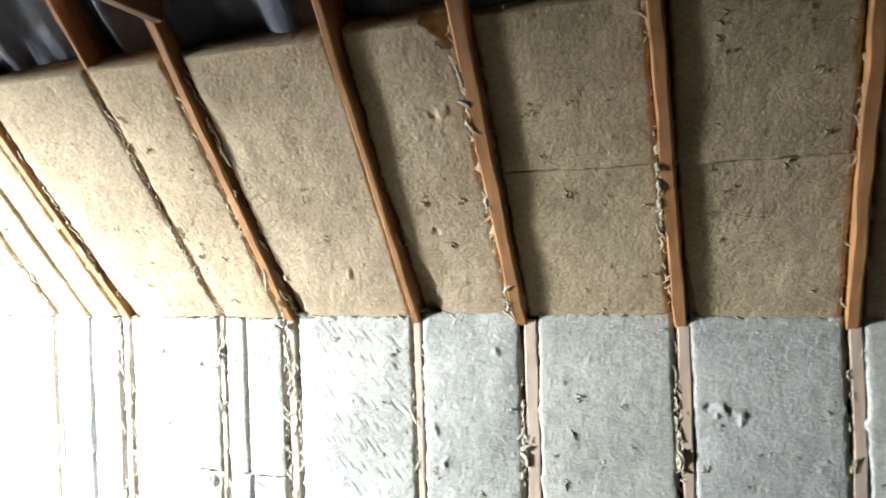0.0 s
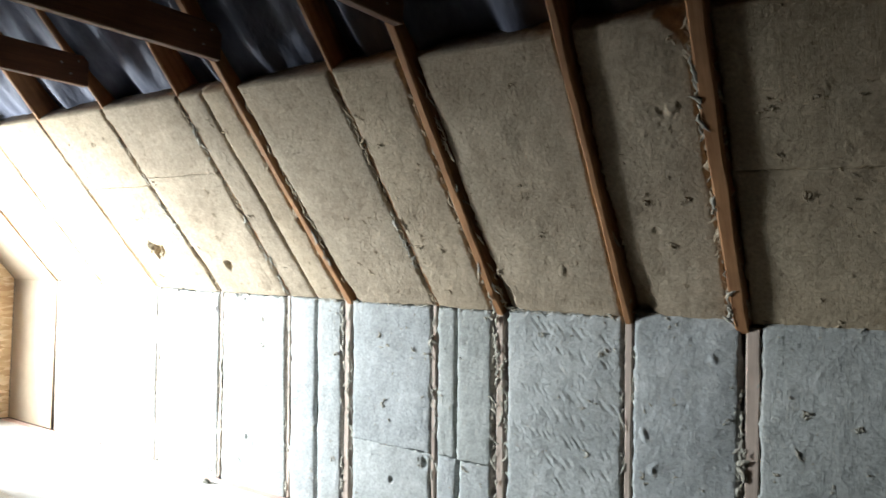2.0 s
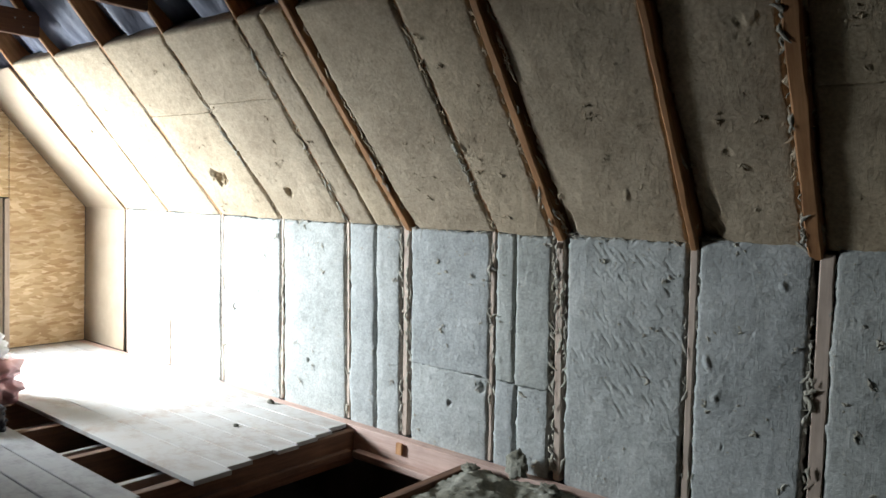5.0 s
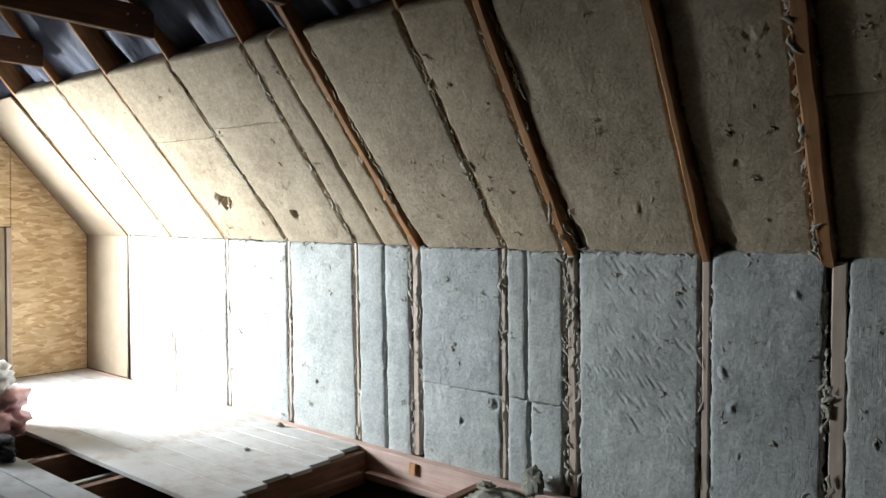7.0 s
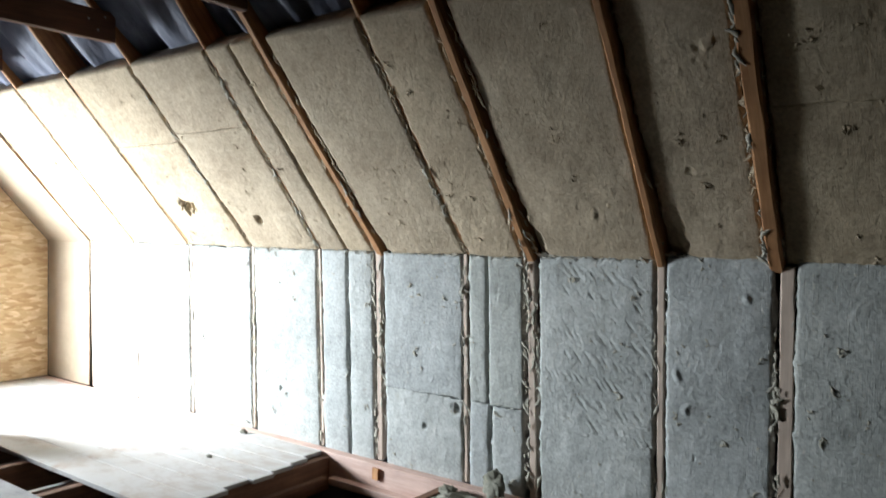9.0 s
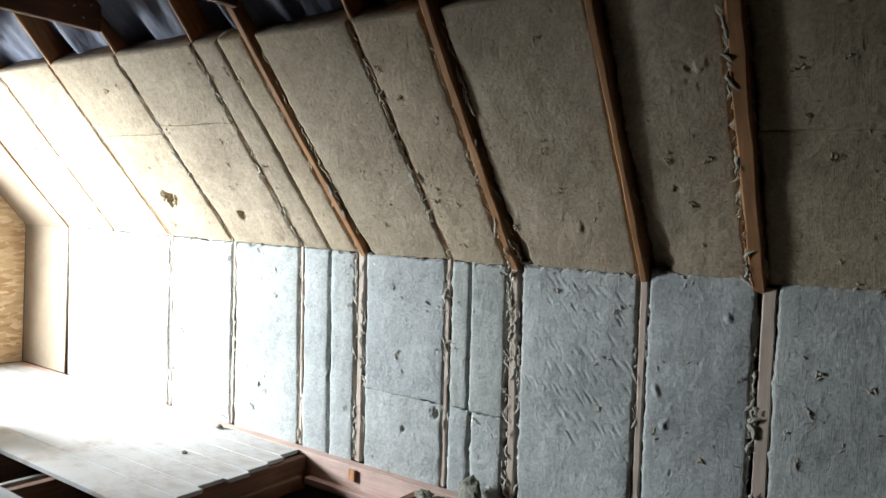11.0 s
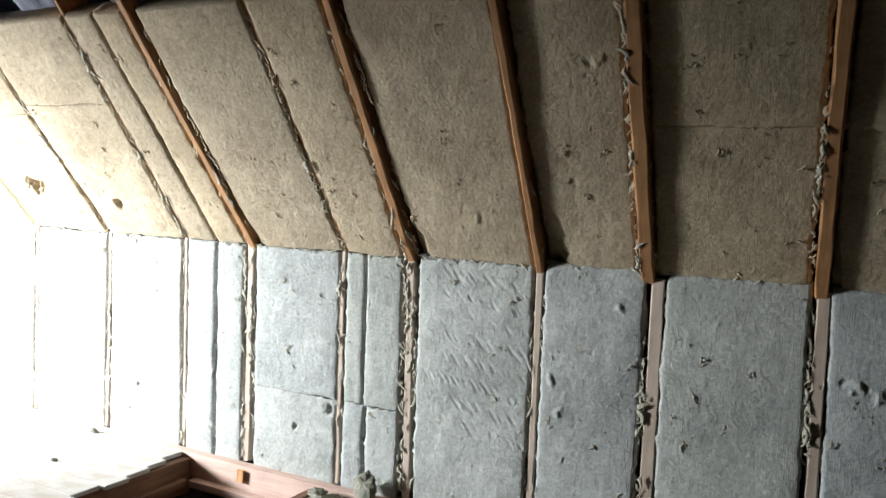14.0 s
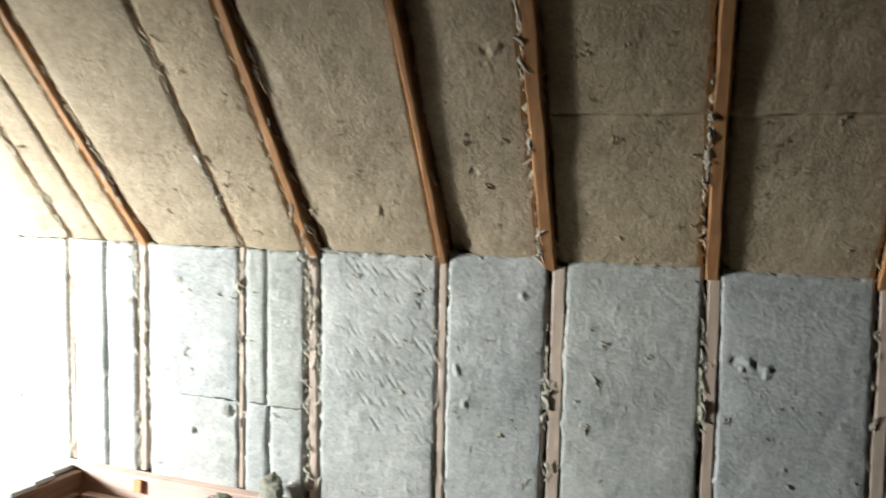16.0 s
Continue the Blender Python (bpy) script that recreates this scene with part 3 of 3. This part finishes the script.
MARKS_K = {5: [(-2.416, 0.378, 0.015, 0.03), (-2.62, 0.25, 0.011, 0.02)], 10: [(-0.035, 0.855, 0.016, -0.009), (0.03, 0.84, 0.013, -0.009), (-0.09, 0.86, 0.010, 0.006)],
           8: [(-1.297, 1.12, 0.018, 0.06), (-1.300, 1.08, 0.016, 0.06), (-1.298, 1.04, 0.016, 0.06), (-1.301, 1.00, 0.014, 0.05), (-1.20, 0.56, 0.014, -0.007), (-1.16, 0.36, 0.009, 0.010), (-0.95, 1.06, 0.016, -0.007), (-1.24, 0.70, 0.016, -0.008)], 3: [(-3.8, 0.3, 0.010, 0.02)]}
MARKS_S = {2: [(-4.47, 0.36, 0.035, 0.05), (-4.41, 0.35, 0.03, 0.05)], 3: [(-3.826, 0.25, 0.024, 0.05)], 8: [(-0.99, 1.02, 0.016, 0.006), (-0.965, 1.03, 0.014, -0.007), (-1.1, 0.5, 0.012, 0.005)],
           7: [(-1.55, 0.28, 0.014, -0.005)]}
SINK = {5: (0.05, 0.35, 0.020), 7: (0.08, 0.38, 0.026), 8: (0.13, 0.75, 0.032), 10: (0.05, 0.5, 0.02)}   # how wide, tall and deep
for bays, slope in ((KNEE_BAYS, False), (SLOPE_BAYS, True)):
    for i, pieces in bays.items():
        sides = bay_sides(i, slope)
        tall = SLOPE_LEN + 0.015 if slope else KNEE + 0.002 + BACK.get(i, 0.03) / math.cos(SL)
        first = None
        for j, (f0, f1, h0, h1) in enumerate(pieces):
            lo = h0 * tall if h0 else (0.004 if slope else -0.03)

            def piece(a, f0=f0, f1=f1):
                l, r = sides(a)
                return l + f0 * (r - l), l + f1 * (r - l)

            torn = i == 7 and not slope
            where = "tan-grey mineral wool %s between sloping rafters" if slope else "grey mineral wool %s between upright studs"
            label = ""
            if torn:
                label = "grey mineral wool batt scored with slanting dents"
            elif slope and i == 8:
                label = "tan-grey mineral wool batt with a torn upper corner"
            elif f1 - f0 < 0.9:
                label = where % "narrow cut strip"
            elif h1 - h0 < 0.9:
                label = where % ("offcut below a seam" if h0 == 0 else "piece above a seam")
            elif (MARKS_S if slope else MARKS_K).get(i):
                label = where % "batt with torn pits"
            ob = batt(piece, lo, h1 * tall, slope, 1000 + 50 * slope + 3 * i + 200 * j, BACK.get(i, 0.03) if slope else 0.0, (MARKS_S if slope else MARKS_K).get(i, ()),
                      label=label, scratches=torn, cell=0.006 if torn else 0.008, corner=0.06 if slope and i == 8 else 0.0,
                      torn_top=0.15 if slope else 1.0, seam=(1 if h0 == 0 else 0.15, 1 if h1 == 1 else 0.12), sink=SINK.get(i) if slope and h0 == 0 else None)
            first = first or ob
        (l0, r0), (l1, r1) = sides(0.02), sides(tall - 0.03)
        if not slope and 2 < i < 12:
            verts, faces = fringe(r1 - l1, 3600 + i, per_m=75, size=0.006)
            jo = mesh_ob("wool_fringe", verts, faces, FLUFF, smooth=True, label="ragged wool along the joint below the slope")
            lay(jo, (l1, WALL - 0.006, tall - 0.004), (1, 0, 0), (0, -1, 0))
            hang(jo, first)
        fringes(first, i, l0 - 0.004, l1 - 0.004, 0.02, tall - 0.03, slope, 3000 + i + 60 * slope, per_m=(34 if slope and i < 7 else 14) + 26 * (i in (3, 5, 7)), size=0.0075)
        fringes(first, i, r0 + 0.004, r1 + 0.004, 0.02, tall - 0.03, slope, 3300 + i + 60 * slope, per_m=(50 if i in (4, 6, 8, 9) else 34 if slope and i < 7 else 18), size=0.0085 if i in (4, 6, 8, 9) else 0.007)

# torn wool caught on the faces of some timbers
for i, side, a0, a1, slope in ((3, 1, 0.05, 1.1, False), (5, -1, 0.05, 1.15, False), (5, 1, 0.05, 1.15, False), (6, -1, 0.6, 1.15, False), (7, -1, 0.05, 1.15, False), (7, 1, 0.3, 1.1, False), (9, -1, 0.1, 0.7, False), (10, -1, 0.1, 1.1, False),
                               (3, -1, 0.05, 1.2, True), (4, 1, 0.05, 1.2, True), (5, 1, 0.02, 0.6, True), (6, -1, 0.1, 1.2, True), (7, -1, 0.02, 0.5, True), (7, 1, 0.02, 0.75, True), (9, -1.5, 0.05, 1.3, True), (10, -1.6, 0.3, 1.3, True)):
    at, owner = (raft_x, rafters[i]) if slope else (stud_x, studs[i])
    half = (SEEN[i] if slope and i in SEEN else RW[i]) * 0.42 * side
    verts, faces = fringe(a1 - a0, 5200 + 7 * i + side + 300 * slope, per_m=44, size=0.010)
    ob = mesh_ob("wool_fringe", verts, faces, FLUFF, smooth=True, label="torn pale wool caught on the timber")
    up = (UP if slope else Vector((0, 0, 1))) * (a1 - a0) + Vector((at(i, a1) - at(i, a0), 0, 0))
    foot = Vector((at(i, a0) + half, WALL, KNEE)) + UP * a0 + IN * 0.004 if slope else (at(i, a0) + half, WALL - 0.006, a0)
    lay(ob, foot, up, IN if slope else (0, -1, 0))
    hang(ob, owner)

# ---------------------------------------------------------------- floor
JX = [-6.4, -5.75, -5.15, -4.55, -3.95, -3.30, -2.44, -1.84, -1.24, -0.64, -0.04, 0.56, 1.16, 1.76, 2.3]
for i, jx in enumerate(JX):
    j = span("floor_joist", (jx - 0.025, -3.1, -0.22), (jx + 0.025, 3.05, -0.028), JOIST)
    tagged(j, "brown sawn timber floor joist in the open floor", "joist", "floor joists")
plate = tagged(new("sole_plate"), "pinkish brown timber plate under the knee wall", "beam")
span("plate_beam", (GABLE + 0.01, 3.052, -0.2), (EAST - 0.01, 3.12, -0.003), PLATE, plate, 0.004)
span("cleat", (-2.93, 3.035, -0.085), (-2.885, 3.051, -0.02), RAFTER, plate, 0.002)

led = span("ledger", (-3.275, 1.95, -0.165), (-3.235, 2.99, -0.125), JOIST)
tagged(led, "brown batten nailed along the joist in the hatch", "batten", "hatch ledgers")
led = span("ledger", (-3.234, 2.995, -0.165), (-2.466, 3.051, -0.13), PLATE)
tagged(led, "pinkish batten under the plate in the hatch", "batten", "hatch ledgers")
for jx in (-4.86, -4.27, -3.64):
    j = span("ceiling_batten", (jx - 0.02, 1.2, -0.22), (jx + 0.02, 2.4, -0.11), BOARD)
    tagged(j, "dusty low batten between the floor joists", "batten", "low battens")

boards = structure(new("floorboards"), "dusty pale floorboards laid over the joists", "floor")
rng = random.Random(4)
ys = [3.05, 2.90, 2.76, 2.60, 2.45, 2.28, 2.12, 1.90]
ends = [-3.34, -3.30, -3.27, -3.24, -3.27, -3.22, -3.17]
for k in range(7):
    b = span("floorboard", (GABLE + 0.01, ys[k + 1] + 0.003, -0.026), (ends[k], ys[k] - 0.003, rng.uniform(-0.003, 0.001)), BOARD, boards, 0.003)
y = 1.65
while y > -3.0:
    # rows past the sun patch get the missing sunlight as greyer colour
    span("floorboard", (GABLE + 0.01, y - 0.147, -0.026), (-3.2 + rng.uniform(-0.03, 0.03), y - 0.003, rng.uniform(-0.003, 0.001)), SHADEDB if y > 1.1 else UNSEENB, boards, 0.003)
    # unseen floor rows, darkened to hold down light bounced onto the slope
    if y < 1.6:
        span("floorboard", (-3.16, y - 0.147, -0.026), (EAST - 0.02, y - 0.003, rng.uniform(-0.003, 0.001)), UNSEENB, boards, 0.003)
    y -= 0.15

# loose wool heaped between the joists beside the hatch
def wool_bed():
    nx, ny = 330, 130
    x0, x1, y0, y1 = -2.40, 2.5, 1.55, 3.045
    verts, faces = [], []
    for j in range(ny + 1):
        for i in range(nx + 1):
            x, y = x0 + (x1 - x0) * i / nx, y0 + (y1 - y0) * j / ny
            q = Vector((x, y, 0))
            h = 0.03 * noise.noise(q * 4) + 0.022 * noise.noise(q * 11) + 0.018 * abs(noise.noise(q * 24)) + 0.012 * noise.noise(q * 47)
            e = min(1, (x - x0) / 0.10, (y1 - y) / 0.04 + 0.5)
            verts.append((x, y, -0.05 + h + 0.035 * e))
    for j in range(ny):
        for i in range(nx):
            a = j * (nx + 1) + i
            faces.append((a, a + 1, a + nx + 2, a + nx + 1))
    ob = mesh_ob("loose_wool_fill", verts, faces, DARKWOOL, smooth=True)
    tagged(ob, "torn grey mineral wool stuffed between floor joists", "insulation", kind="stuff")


wool_bed()

# ---------------------------------------------------------------- loose things
def lump(name, radius, seed, at, mat, label, category, flat=0.7, scale=(1, 1, 1)):
    ob = part(name, clump(radius, seed, flat), mat, smooth=True)
    ob.location, ob.scale = at, scale
    return tagged(ob, label, category)


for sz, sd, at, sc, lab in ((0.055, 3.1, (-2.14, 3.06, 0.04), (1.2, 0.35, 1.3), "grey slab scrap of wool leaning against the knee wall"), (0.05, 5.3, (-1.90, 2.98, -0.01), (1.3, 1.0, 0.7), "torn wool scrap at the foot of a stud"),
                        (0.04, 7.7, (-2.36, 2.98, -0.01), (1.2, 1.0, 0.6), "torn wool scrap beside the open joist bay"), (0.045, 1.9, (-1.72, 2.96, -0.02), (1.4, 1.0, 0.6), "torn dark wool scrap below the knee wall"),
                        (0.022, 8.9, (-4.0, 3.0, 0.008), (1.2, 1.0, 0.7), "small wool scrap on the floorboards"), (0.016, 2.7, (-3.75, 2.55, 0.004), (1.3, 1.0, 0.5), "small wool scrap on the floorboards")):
    lump("wool_scrap", sz, sd, at, DARKWOOL, lab, "insulation", 0.8, sc)

bag = tagged(new("plastic_bag"), "crumpled pink and white plastic bag on the floor", "bag")
for seed, at, sc, mat, nm in ((2.2, (-5.22, 1.76, 0.12), (1.25, 1.2, 1.0), PINK, "bag_body"), (6.4, (-5.27, 1.74, 0.30), (1.0, 1.0, 0.75), WHITEP, "bag_neck")):
    o = part(nm, clump(0.17, seed, 0.9), mat, bag, smooth=True)
    o.location, o.scale = at, sc
lump("dark_bundle", 0.12, 9.3, (-4.72, 1.56, 0.06), BLACK, "dark crumpled cloth bundle lying on the boards", "bundle", 0.8, (1.5, 1.0, 0.7))
